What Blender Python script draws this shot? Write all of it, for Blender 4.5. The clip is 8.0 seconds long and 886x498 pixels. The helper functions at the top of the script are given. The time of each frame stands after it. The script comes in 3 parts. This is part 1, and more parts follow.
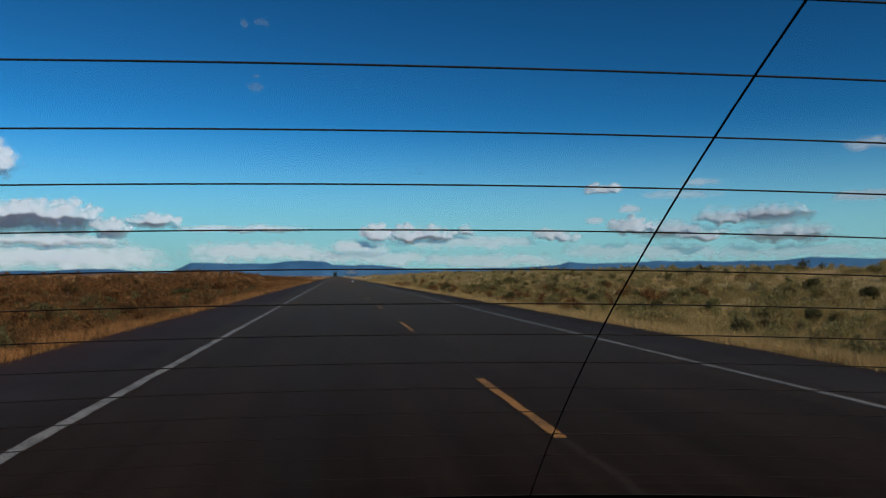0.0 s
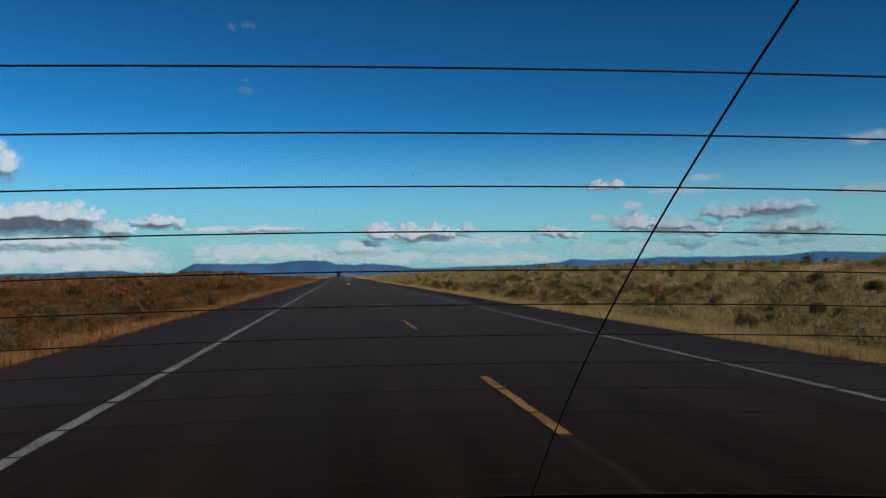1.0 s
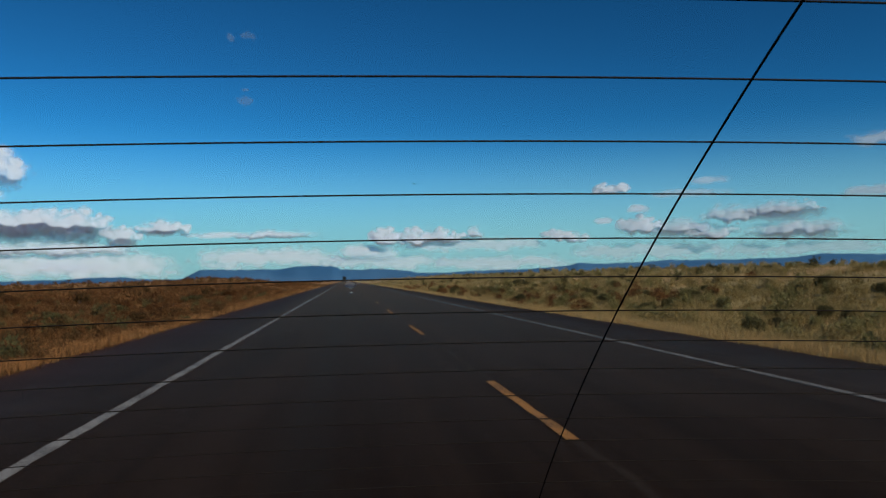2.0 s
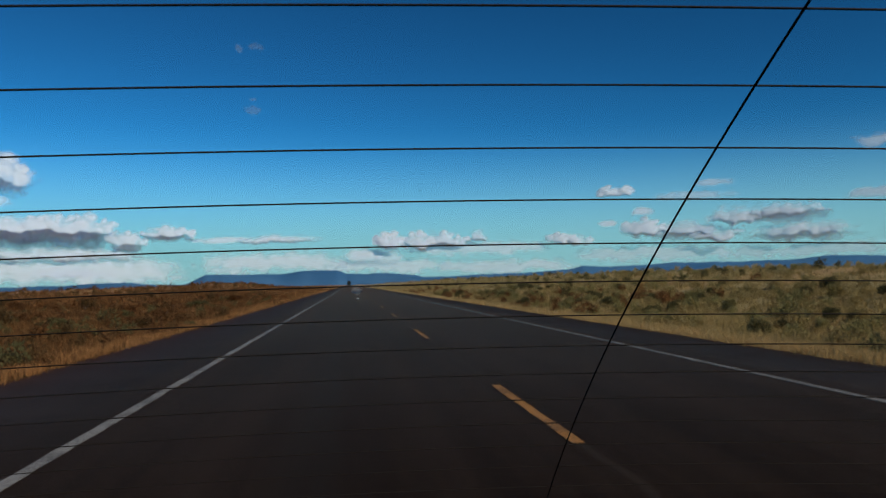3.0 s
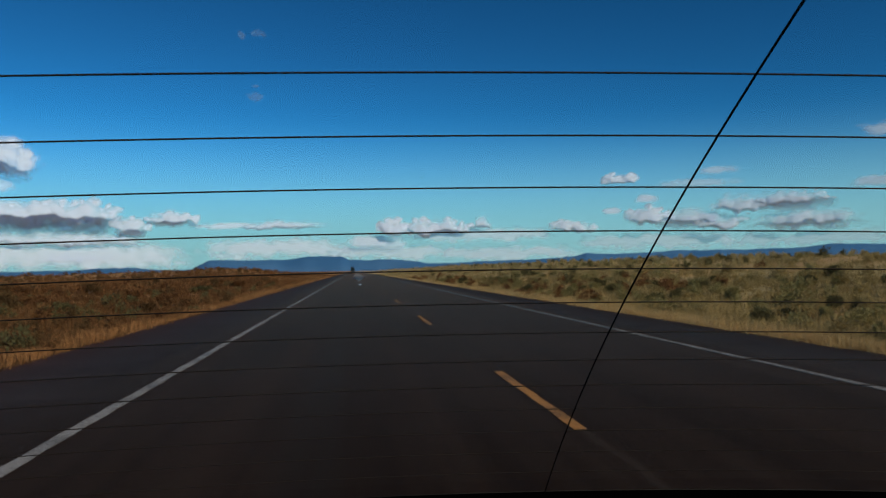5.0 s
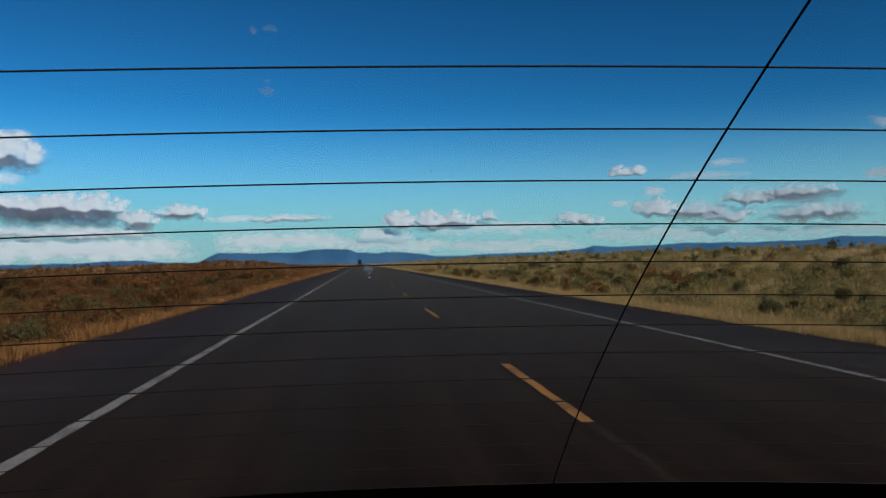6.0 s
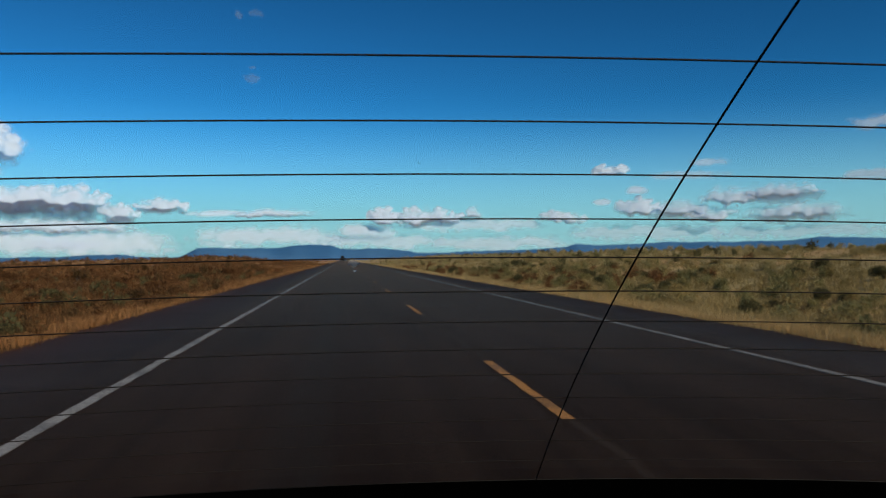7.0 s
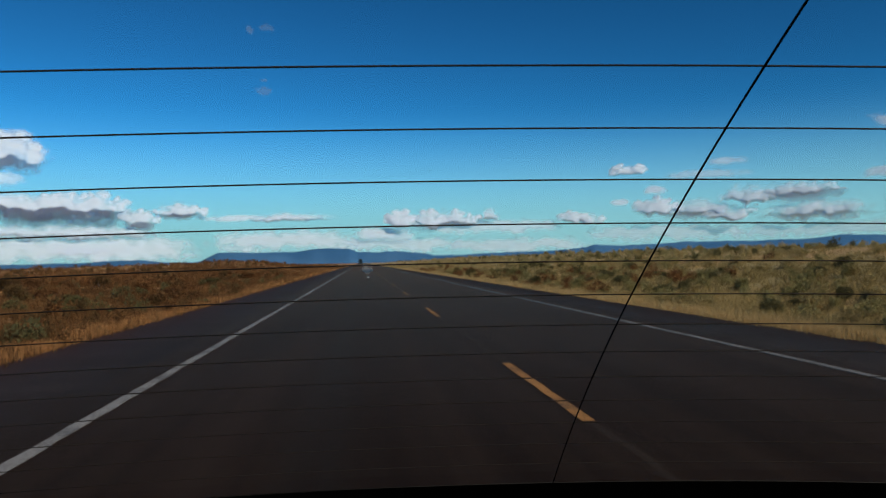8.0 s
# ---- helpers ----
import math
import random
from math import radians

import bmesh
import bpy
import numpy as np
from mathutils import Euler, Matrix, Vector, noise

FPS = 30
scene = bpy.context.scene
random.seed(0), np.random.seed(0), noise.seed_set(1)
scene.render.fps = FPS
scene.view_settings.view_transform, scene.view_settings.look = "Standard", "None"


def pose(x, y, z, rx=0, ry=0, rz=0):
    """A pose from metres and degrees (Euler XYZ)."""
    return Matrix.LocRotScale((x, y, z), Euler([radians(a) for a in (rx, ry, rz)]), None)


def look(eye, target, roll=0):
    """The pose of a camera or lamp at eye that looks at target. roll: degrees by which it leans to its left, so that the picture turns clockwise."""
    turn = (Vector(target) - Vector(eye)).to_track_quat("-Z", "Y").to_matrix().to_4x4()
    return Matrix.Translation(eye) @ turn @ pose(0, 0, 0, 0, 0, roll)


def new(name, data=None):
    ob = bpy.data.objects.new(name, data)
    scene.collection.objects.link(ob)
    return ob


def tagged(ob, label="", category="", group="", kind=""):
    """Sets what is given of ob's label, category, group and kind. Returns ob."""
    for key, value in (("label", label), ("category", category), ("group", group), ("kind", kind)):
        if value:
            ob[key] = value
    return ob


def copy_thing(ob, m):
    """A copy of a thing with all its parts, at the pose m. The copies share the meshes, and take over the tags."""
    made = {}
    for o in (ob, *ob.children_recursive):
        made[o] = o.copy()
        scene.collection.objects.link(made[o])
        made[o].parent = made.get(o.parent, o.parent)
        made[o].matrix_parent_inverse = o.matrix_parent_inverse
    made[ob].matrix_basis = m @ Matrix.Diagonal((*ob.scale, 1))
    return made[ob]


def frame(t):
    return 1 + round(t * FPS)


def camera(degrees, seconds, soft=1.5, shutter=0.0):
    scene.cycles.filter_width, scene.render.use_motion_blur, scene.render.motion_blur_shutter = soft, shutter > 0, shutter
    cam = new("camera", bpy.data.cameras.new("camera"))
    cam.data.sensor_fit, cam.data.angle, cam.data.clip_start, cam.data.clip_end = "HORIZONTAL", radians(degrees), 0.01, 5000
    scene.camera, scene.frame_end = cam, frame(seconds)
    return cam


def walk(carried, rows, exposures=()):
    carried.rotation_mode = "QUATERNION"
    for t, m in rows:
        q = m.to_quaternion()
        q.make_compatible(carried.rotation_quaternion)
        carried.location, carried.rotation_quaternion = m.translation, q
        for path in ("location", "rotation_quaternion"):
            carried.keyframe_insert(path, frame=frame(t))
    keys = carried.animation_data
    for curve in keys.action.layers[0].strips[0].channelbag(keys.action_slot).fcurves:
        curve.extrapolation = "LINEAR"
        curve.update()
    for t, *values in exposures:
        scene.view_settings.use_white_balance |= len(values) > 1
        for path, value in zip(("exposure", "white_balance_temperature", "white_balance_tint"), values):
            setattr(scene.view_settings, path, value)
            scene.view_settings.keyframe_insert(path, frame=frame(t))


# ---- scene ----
# A straight desert highway seen through the heated rear window of a car that stands in its lane.
# x: across the road, y: along the road to the far hills, z: up. The car's tail points to +y.

# ---- camera ----
cam = camera(60.6, 8.0, soft=1.15)
# the phone's small lens is focused on the wires of the window, the country behind is a little soft
cam.data.dof.use_dof, cam.data.dof.focus_distance, cam.data.dof.aperture_fstop = True, 0.33, 38.0
PATH = [
    (0.0, pose(-0.0030, -0.0004, 1.1369, 92.037, -0.117, -8.045)),
    (0.5, pose(-0.0018, -0.0006, 1.1369, 92.174, -0.012, -7.851)),
    (1.0, pose(0.0002, 0.0014, 1.1383, 91.906, 0.488, -7.783)),
    (1.5, pose(0.0012, 0.0017, 1.1396, 91.535, 1.085, -7.241)),
    (1.7, pose(0.0015, 0.0019, 1.1396, 91.856, 0.878, -7.230)),
    (2.8, pose(0.0014, 0.0021, 1.1400, 92.518, 0.935, -7.554)),
    (3.0, pose(0.0007, 0.0001, 1.1404, 92.546, 1.143, -7.013)),
    (3.5, pose(0.0007, -0.0005, 1.1417, 92.491, 1.652, -7.268)),
    (4.0, pose(-0.0000, -0.0032, 1.1422, 92.275, 1.994, -6.938)),
    (4.5, pose(0.0028, -0.0003, 1.1422, 92.057, 1.619, -5.967)),
    (4.7, pose(0.0013, -0.0011, 1.1402, 91.593, 0.818, -6.991)),
    (5.8, pose(0.0012, -0.0020, 1.1412, 91.467, 1.095, -5.681)),
    (6.0, pose(0.0002, -0.0029, 1.1405, 90.997, 0.883, -6.220)),
    (6.5, pose(0.0001, 0.0003, 1.1400, 90.698, 0.709, -7.038)),
    (7.0, pose(-0.0007, 0.0006, 1.1393, 90.749, 0.364, -7.500)),
    (7.5, pose(0.0019, 0.0026, 1.1403, 90.604, 0.664, -6.621)),
    (8.0, pose(0.0011, -0.0024, 1.1407, 90.934, 0.982, -6.164)),
]
walk(cam, PATH, [(0.0, -0.58), (6.0, -0.58), (6.5, -0.44), (8.0, -0.42)])

# ---- light ----
SUN_ELEVATION, SUN_AZIMUTH = 34.0, 143.0   # degrees; azimuth from +y towards +x
world = bpy.data.worlds.new("world")
scene.world = world
world.use_nodes = True
wt = world.node_tree
sky = wt.nodes.new("ShaderNodeTexSky")
sky.sky_type = "NISHITA"
sky.sun_disc = False
sky.sun_elevation = radians(SUN_ELEVATION)
sky.sun_rotation = radians(SUN_AZIMUTH)
sky.altitude, sky.air_density, sky.dust_density, sky.ozone_density = 1800.0, 0.8, 0.0, 2.0
# a deep, clear high-desert blue: the sky's own colour with more contrast
dim, deep, lift = wt.nodes.new("ShaderNodeVectorMath"), wt.nodes.new("ShaderNodeGamma"), wt.nodes.new("ShaderNodeVectorMath")
dim.operation, lift.operation = "SCALE", "MULTIPLY"
dim.inputs["Scale"].default_value, lift.inputs[1].default_value = 0.2, (1.6, 6.6, 6.6)
deep.inputs["Gamma"].default_value = 1.65
back = wt.nodes["Background"]
wt.links.new(sky.outputs["Color"], dim.inputs[0])
wt.links.new(dim.outputs[0], deep.inputs["Color"])
wt.links.new(deep.outputs["Color"], lift.inputs[0])
# pale haze that thickens towards the horizon all round
way = wt.nodes.new("ShaderNodeTexCoord")
split = wt.nodes.new("ShaderNodeSeparateXYZ")
rise = wt.nodes.new("ShaderNodeMapRange")
rise.interpolation_type = "SMOOTHERSTEP"
for k, v in ((1, -0.01), (2, 0.215), (3, 1.0), (4, 0.0)):
    rise.inputs[k].default_value = v
haze = wt.nodes.new("ShaderNodeMix")
haze.data_type = "RGBA"
haze.inputs[7].default_value = (4.1, 8.2, 8.8, 1.0)
wt.links.new(way.outputs["Generated"], split.inputs[0])
wt.links.new(split.outputs[2], rise.inputs[0])
wt.links.new(rise.outputs[0], haze.inputs[0])
wt.links.new(lift.outputs[0], haze.inputs[6])
wt.links.new(haze.outputs[2], back.inputs["Color"])
back.inputs["Strength"].default_value = 0.10

sun = new("sun", bpy.data.lights.new("sun", "SUN"))
sun.data.energy, sun.data.angle, sun.data.color = 5.0, radians(0.53), (1.0, 0.88, 0.72)
sun_way = Vector((math.sin(radians(SUN_AZIMUTH)) * math.cos(radians(SUN_ELEVATION)),
                  math.cos(radians(SUN_AZIMUTH)) * math.cos(radians(SUN_ELEVATION)), math.sin(radians(SUN_ELEVATION))))
sun.matrix_world = look(sun_way * 60, (0, 0, 0))


# ---- material helpers ----
class Nodes:
    """A node material under construction."""

    def __init__(self, name):
        self.m = bpy.data.materials.new(name)
        self.m.use_nodes = True
        self.t = self.m.node_tree
        self.t.nodes.clear()
        self.out = self.t.nodes.new("ShaderNodeOutputMaterial")

    def add(self, kind, inputs=(), operation=None, clamp=False, data_type=None, attribute=None, smoothed=False):
        n = self.t.nodes.new(kind)
        if operation:
            n.operation = operation
        if clamp:
            n.use_clamp = True
        if data_type:
            n.data_type = data_type
        if attribute:
            n.attribute_name = attribute
        if smoothed:
            n.interpolation_type = "SMOOTHSTEP"
        for k, v in dict(inputs).items():
            self.put(v, n.inputs[k])
        return n

    def put(self, v, socket):
        if isinstance(v, bpy.types.NodeSocket):
            self.t.links.new(v, socket)
        else:
            socket.default_value = v

    def math(self, op, a, b=0.0, clamp=False):
        return self.add("ShaderNodeMath", {0: a, 1: b}, operation=op, clamp=clamp).outputs[0]

    def noise(self, vec, scale, detail=4.0, rough=0.55, distort=0.0):
        return self.add("ShaderNodeTexNoise", {"Vector": vec, "Scale": scale, "Detail": detail, "Roughness": rough, "Distortion": distort}).outputs["Fac"]

    def ramp(self, v, lo, hi, a=0.0, b=1.0):
        return self.add("ShaderNodeMapRange", {0: v, 1: lo, 2: hi, 3: a, 4: b}, smoothed=True).outputs[0]

    def mix(self, f, a, b):
        return self.add("ShaderNodeMix", {0: f, 6: a, 7: b}, data_type="RGBA").outputs[2]

    def stretch(self, vec, x, y, z):
        return self.add("ShaderNodeVectorMath", {0: vec, 1: (x, y, z)}, operation="MULTIPLY").outputs[0]

    def place(self):
        return self.add("ShaderNodeNewGeometry").outputs["Position"]

    def local(self):
        return self.add("ShaderNodeTexCoord").outputs["Object"]

    def bump(self, h, strength, distance):
        return self.add("ShaderNodeBump", {"Height": h, "Strength": strength, "Distance": distance}).outputs[0]

    def surface(self, colour, rough=0.8, normal=None, metal=0.0, spec=0.5, alpha=None, coat=0.0, sheen=0.0):
        p = self.add("ShaderNodeBsdfPrincipled", {"Base Color": colour, "Roughness": rough, "Metallic": metal,
                                                  "Specular IOR Level": spec, "Coat Weight": coat, "Sheen Weight": sheen, "Sheen Roughness": 0.16, "Sheen Tint": rgb(1.0, 0.46, 0.33)})
        if normal is not None:
            self.put(normal, p.inputs["Normal"])
        if alpha is not None:
            self.put(alpha, p.inputs["Alpha"])
        self.t.links.new(p.outputs[0], self.out.inputs[0])
        return self.m


def rgb(r, g, b):
    return (r, g, b, 1.0)


def plain(name, a, b, scale, rough, metal=0.0, bump=0.0, spec=0.5, coat=0.0):
    n = Nodes(name)
    f = n.noise(n.local(), scale, 5.0)
    g = n.noise(n.local(), scale * 9, 3.0)
    fac = n.ramp(n.math("ADD", n.math("MULTIPLY", f, 0.7), n.math("MULTIPLY", g, 0.3)), 0.35, 0.65)
    nor = n.bump(g, bump, 0.01) if bump else None
    return n.surface(n.mix(fac, rgb(*a), rgb(*b)), rough, nor, metal, spec, coat=coat)


# ---- materials ----
def asphalt_material():
    n = Nodes("asphalt")
    p = n.place()
    grain = n.noise(p, 55, 3.0, 0.7)
    blot = n.noise(n.stretch(p, 1.0, 0.12, 1.0), 0.9, 5.0)
    streak = n.noise(n.stretch(p, 1.0, 0.012, 1.0), 2.6, 5.0, 0.65)
    f = n.math("ADD", n.math("MULTIPLY", grain, 0.35), n.math("ADD", n.math("MULTIPLY", blot, 0.25), n.math("MULTIPLY", streak, 0.4)))
    col = n.mix(n.ramp(f, 0.41, 0.59), rgb(0.0095, 0.0048, 0.0029), rgb(0.0240, 0.0138, 0.0088))
    # tyre-polished tracks, seam and tar drips along the lane
    x = n.add("ShaderNodeSeparateXYZ", {0: p}).outputs[0]
    wob = n.math("MULTIPLY", n.math("SUBTRACT", n.noise(n.stretch(p, 0.0, 1.0, 0.0), 0.25, 4.0), 0.5), 0.35)
    xs = n.math("ADD", x, wob)
    drip = n.ramp(n.math("ABSOLUTE", n.math("ADD", xs, 0.25)), 0.05, 0.4, 1.0, 0.0)
    drip = n.math("MULTIPLY", drip, n.ramp(streak, 0.4, 0.6))
    col = n.mix(n.math("MULTIPLY", drip, 0.5), col, rgb(0.012, 0.011, 0.010))
    crack = n.ramp(n.math("ABSOLUTE", n.math("SUBTRACT", xs, 1.59)), 0.01, 0.05, 1.0, 0.0)
    col = n.mix(n.math("MULTIPLY", crack, 0.3), col, rgb(0.05, 0.040, 0.032))
    h = n.math("ADD", grain, n.math("MULTIPLY", n.noise(p, 140, 2.0), 0.6))
    # a red-tinted sheen makes the asphalt paler where it is seen flat
    return n.surface(col, n.ramp(f, 0.3, 0.7, 0.9, 0.75), n.bump(h, 0.35, 0.006), spec=0.02, sheen=0.34)


def paint_material(name, a, worn):
    n = Nodes(name)
    p = n.place()
    w = n.math("ADD", n.math("MULTIPLY", n.noise(p, 30, 4.0, 0.7), 0.6), n.math("MULTIPLY", n.noise(p, 2.2, 4.0), 0.4))
    col = n.mix(n.ramp(w, 0.42, 0.64), rgb(*a), rgb(*worn))
    return n.surface(col, 0.75, n.bump(w, 0.2, 0.004), spec=0.3)


def ground_material():
    n = Nodes("dry_earth")
    p = n.place()
    x = n.add("ShaderNodeSeparateXYZ", {0: p}).outputs[0]
    big = n.noise(n.stretch(p, 1.0, 0.45, 1.0), 0.07, 6.0, 0.6)
    mid = n.noise(p, 0.55, 6.0, 0.65)
    fine = n.noise(p, 9.0, 4.0, 0.7)
    straw = n.mix(n.ramp(fine, 0.3, 0.7), rgb(0.41, 0.252, 0.112), rgb(0.57, 0.38, 0.185))
    rust = n.mix(n.ramp(fine, 0.3, 0.7), rgb(0.36, 0.19, 0.072), rgb(0.54, 0.30, 0.125))
    side = n.ramp(n.math("ADD", x, n.math("MULTIPLY", n.math("SUBTRACT", big, 0.5), 8.0)), -4.0, 7.0)
    col = n.mix(side, rust, straw)
    scrub = n.mix(n.ramp(mid, 0.35, 0.65), rgb(0.25, 0.205, 0.095), rgb(0.42, 0.335, 0.165))
    brown = n.mix(n.ramp(mid, 0.35, 0.65), rgb(0.10, 0.056, 0.026), rgb(0.30, 0.15, 0.06))
    scrub = n.mix(side, brown, scrub)
    away = n.ramp(n.math("ABSOLUTE", n.math("SUBTRACT", x, 1.1)), 5.4, 8.6)
    col = n.mix(n.math("MULTIPLY", away, n.ramp(n.math("ADD", n.math("MULTIPLY", big, 0.6), n.math("MULTIPLY", mid, 0.5)), 0.46, 0.62)), col, scrub)
    h = n.math("ADD", mid, fine)
    return n.surface(col, 0.95, n.bump(h, 0.5, 0.08), spec=0.15)


def leaf_material(name, a, b):
    n = Nodes(name)
    r = n.add("ShaderNodeNewGeometry").outputs["Random Per Island"]
    o = n.add("ShaderNodeObjectInfo").outputs["Random"]
    # patches of greener and drier growth, some metres across
    patch = n.ramp(n.noise(n.place(), 0.16, 3.0, 0.6), 0.36, 0.66)
    f = n.math("ADD", n.math("ADD", n.math("MULTIPLY", r, 0.5), n.math("MULTIPLY", o, 0.2)), n.math("MULTIPLY", patch, 0.3))
    col = n.mix(f, rgb(*a), rgb(*b))
    d = n.add("ShaderNodeBsdfDiffuse", {"Color": col})
    t = n.add("ShaderNodeBsdfTranslucent", {"Color": col})
    m = n.add("ShaderNodeMixShader", {0: 0.4, 1: d.outputs[0], 2: t.outputs[0]})
    n.t.links.new(m.outputs[0], n.out.inputs[0])
    return n.m


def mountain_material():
    n = Nodes("haze_tinted_rock")
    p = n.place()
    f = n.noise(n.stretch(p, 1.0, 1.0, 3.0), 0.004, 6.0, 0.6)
    # the blue of the distance haze is put into the rock's colour
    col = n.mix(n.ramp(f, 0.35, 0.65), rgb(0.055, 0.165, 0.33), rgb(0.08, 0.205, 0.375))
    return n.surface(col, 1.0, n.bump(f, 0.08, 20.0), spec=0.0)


def cloud_material():
    n = Nodes("cloud")
    p = n.add("ShaderNodeVectorMath", {0: n.local(), 1: n.add("ShaderNodeVectorMath", {0: (900.0, 400.0, 700.0), 1: n.add("ShaderNodeObjectInfo").outputs["Random"]}, operation="MULTIPLY").outputs[0]}, operation="ADD").outputs[0]
    rim = n.add("ShaderNodeAttribute", attribute="rim").outputs["Fac"]
    dens = n.add("ShaderNodeAttribute", attribute="dens").outputs["Fac"]
    q = n.stretch(p, 0.8, 0.25, 1.35)
    puff = n.noise(q, 0.013, 5.0, 0.55, 0.2)
    wisp = n.noise(q, 0.045, 4.0, 0.55)
    # thin veils are frayed more than dense heaps
    fray = n.math("SUBTRACT", 2.4, n.math("MULTIPLY", dens, 1.5))
    ragged = n.math("ADD", n.math("MULTIPLY", n.math("SUBTRACT", puff, 0.5), fray), n.math("MULTIPLY", n.math("SUBTRACT", wisp, 0.5), 0.3))
    edge = n.math("ADD", n.math("SUBTRACT", 1.0, rim), ragged)
    alpha = n.math("MULTIPLY", n.ramp(edge, -0.1, 0.85), dens)
    nor = n.bump(n.math("ADD", puff, n.math("MULTIPLY", wisp, 0.25)), 0.03, 40.0)
    d = n.add("ShaderNodeBsdfDiffuse", {"Color": rgb(0.83, 0.91, 0.98), "Normal": nor})
    t = n.add("ShaderNodeBsdfTranslucent", {"Color": rgb(0.22, 0.48, 0.85)})
    m = n.add("ShaderNodeMixShader", {0: 0.28, 1: d.outputs[0], 2: t.outputs[0]})
    clear = n.add("ShaderNodeBsdfTransparent")
    a = n.add("ShaderNodeMixShader", {0: alpha, 1: clear.outputs[0], 2: m.outputs[0]})
    n.t.links.new(a.outputs[0], n.out.inputs[0])
    return n.m


def glass_material(name, tint):
    n = Nodes(name)
    clear = n.add("ShaderNodeBsdfTransparent", {"Color": rgb(*tint)})
    gloss = n.add("ShaderNodeBsdfGlossy", {"Color": rgb(1, 1, 1), "Roughness": 0.02})
    # bare glass reflects more the flatter it is looked at
    flat = n.math("POWER", n.add("ShaderNodeLayerWeight", {"Blend": 0.5}).outputs["Facing"], 5.0)
    m = n.add("ShaderNodeMixShader", {0: n.math("ADD", n.math("MULTIPLY", flat, 0.96), 0.04), 1: clear.outputs[0], 2: gloss.outputs[0]})
    n.t.links.new(m.outputs[0], n.out.inputs[0])
    return n.m


def smear_material(name, colour, amount, scale, torn=2.2):
    """A thin film of dried dirt, with gaps in it."""
    n = Nodes(name)
    rim = n.add("ShaderNodeAttribute", attribute="rim").outputs["Fac"]
    f = n.noise(n.local(), scale, 5.0, 0.65)
    a = n.math("MULTIPLY", n.ramp(n.math("ADD", n.math("SUBTRACT", 1.0, rim), n.math("MULTIPLY", n.math("SUBTRACT", f, 0.5), torn)), 0.2, 0.8), amount)
    d = n.add("ShaderNodeBsdfDiffuse", {"Color": rgb(*colour)})
    t = n.add("ShaderNodeBsdfTranslucent", {"Color": rgb(*colour)})
    s = n.add("ShaderNodeMixShader", {0: 0.9, 1: d.outputs[0], 2: t.outputs[0]})
    m = n.add("ShaderNodeMixShader", {0: a, 1: n.add("ShaderNodeBsdfTransparent").outputs[0], 2: s.outputs[0]})
    n.t.links.new(m.outputs[0], n.out.inputs[0])
    return n.m


ASPHALT = asphalt_material()
WHITE_PAINT = paint_material("white_road_paint", (0.29, 0.275, 0.26), (0.075, 0.07, 0.066))
# same worn white for the far line, darkened to stand in for lens vignetting
VIGNETTED_PAINT = paint_material("vignetted_white_road_paint", (0.22, 0.208, 0.195), (0.06, 0.056, 0.053))
YELLOW_PAINT = paint_material("yellow_road_paint", (0.40, 0.18, 0.042), (0.12, 0.06, 0.022))
EARTH = ground_material()
SAGE = leaf_material("sage_leaves", (0.15, 0.136, 0.058), (0.43, 0.37, 0.155))
DARK_SAGE = leaf_material("dark_brush_leaves", (0.062, 0.060, 0.028), (0.22, 0.19, 0.082))
STRAW_SCRUB = leaf_material("straw_brush_leaves", (0.27, 0.212, 0.095), (0.62, 0.49, 0.235))
BROWN_SCRUB = leaf_material("brown_brush_leaves", (0.075, 0.046, 0.02), (0.17, 0.105, 0.045))
RUST_SCRUB = leaf_material("russet_scrub_leaves", (0.075, 0.040, 0.018), (0.36, 0.175, 0.07))
OLIVE_GRASS = leaf_material("faded_grass_blades", (0.20, 0.155, 0.066), (0.50, 0.38, 0.165))
DARK_RUST_GRASS = leaf_material("brown_grass_blades", (0.085, 0.046, 0.021), (0.32, 0.165, 0.065))
STRAW = leaf_material("dry_grass_blades", (0.46, 0.30, 0.125), (0.68, 0.48, 0.22))
RUST_GRASS = leaf_material("russet_grass_blades", (0.40, 0.19, 0.068), (0.72, 0.38, 0.155))
BARK = plain("grey_bark", (0.08, 0.065, 0.05), (0.15, 0.125, 0.10), 12, 0.95, bump=0.4)
HAZE_TINTED_ROCK = mountain_material()
CLOUD = cloud_material()
GLASS = glass_material("rear_glass", (0.965, 0.98, 0.985))
DARK_GLASS = glass_material("privacy_glass", (0.10, 0.11, 0.12))
WIRE = plain("baked_wire", (0.012, 0.010, 0.010), (0.022, 0.018, 0.017), 300, 0.85, spec=0.2)
FRIT = plain("black_ceramic", (0.006, 0.006, 0.006), (0.011, 0.011, 0.011), 60, 0.8, spec=0.2)
PAINTWORK = plain("dark_grey_paint", (0.022, 0.023, 0.026), (0.03, 0.031, 0.034), 3, 0.3, metal=0.4, coat=0.6)
TRIM = plain("black_plastic", (0.009, 0.009, 0.010), (0.018, 0.018, 0.019), 40, 0.85, bump=0.2, spec=0.2)
RUBBER = plain("tyre_rubber", (0.012, 0.012, 0.012), (0.028, 0.027, 0.026), 30, 0.9, bump=0.3)
ALLOY = plain("alloy_metal", (0.40, 0.40, 0.42), (0.55, 0.55, 0.56), 20, 0.35, metal=1.0)
RED_LENS = plain("red_lens", (0.25, 0.01, 0.01), (0.35, 0.015, 0.012), 30, 0.2)
CHIP = smear_material("chipped_glass", (1.0, 0.88, 0.75), 0.5, 260, 0.7)
CHIP_TIP = smear_material("chipped_glass_edge", (1.0, 0.9, 0.8), 0.9, 260, 0.5)
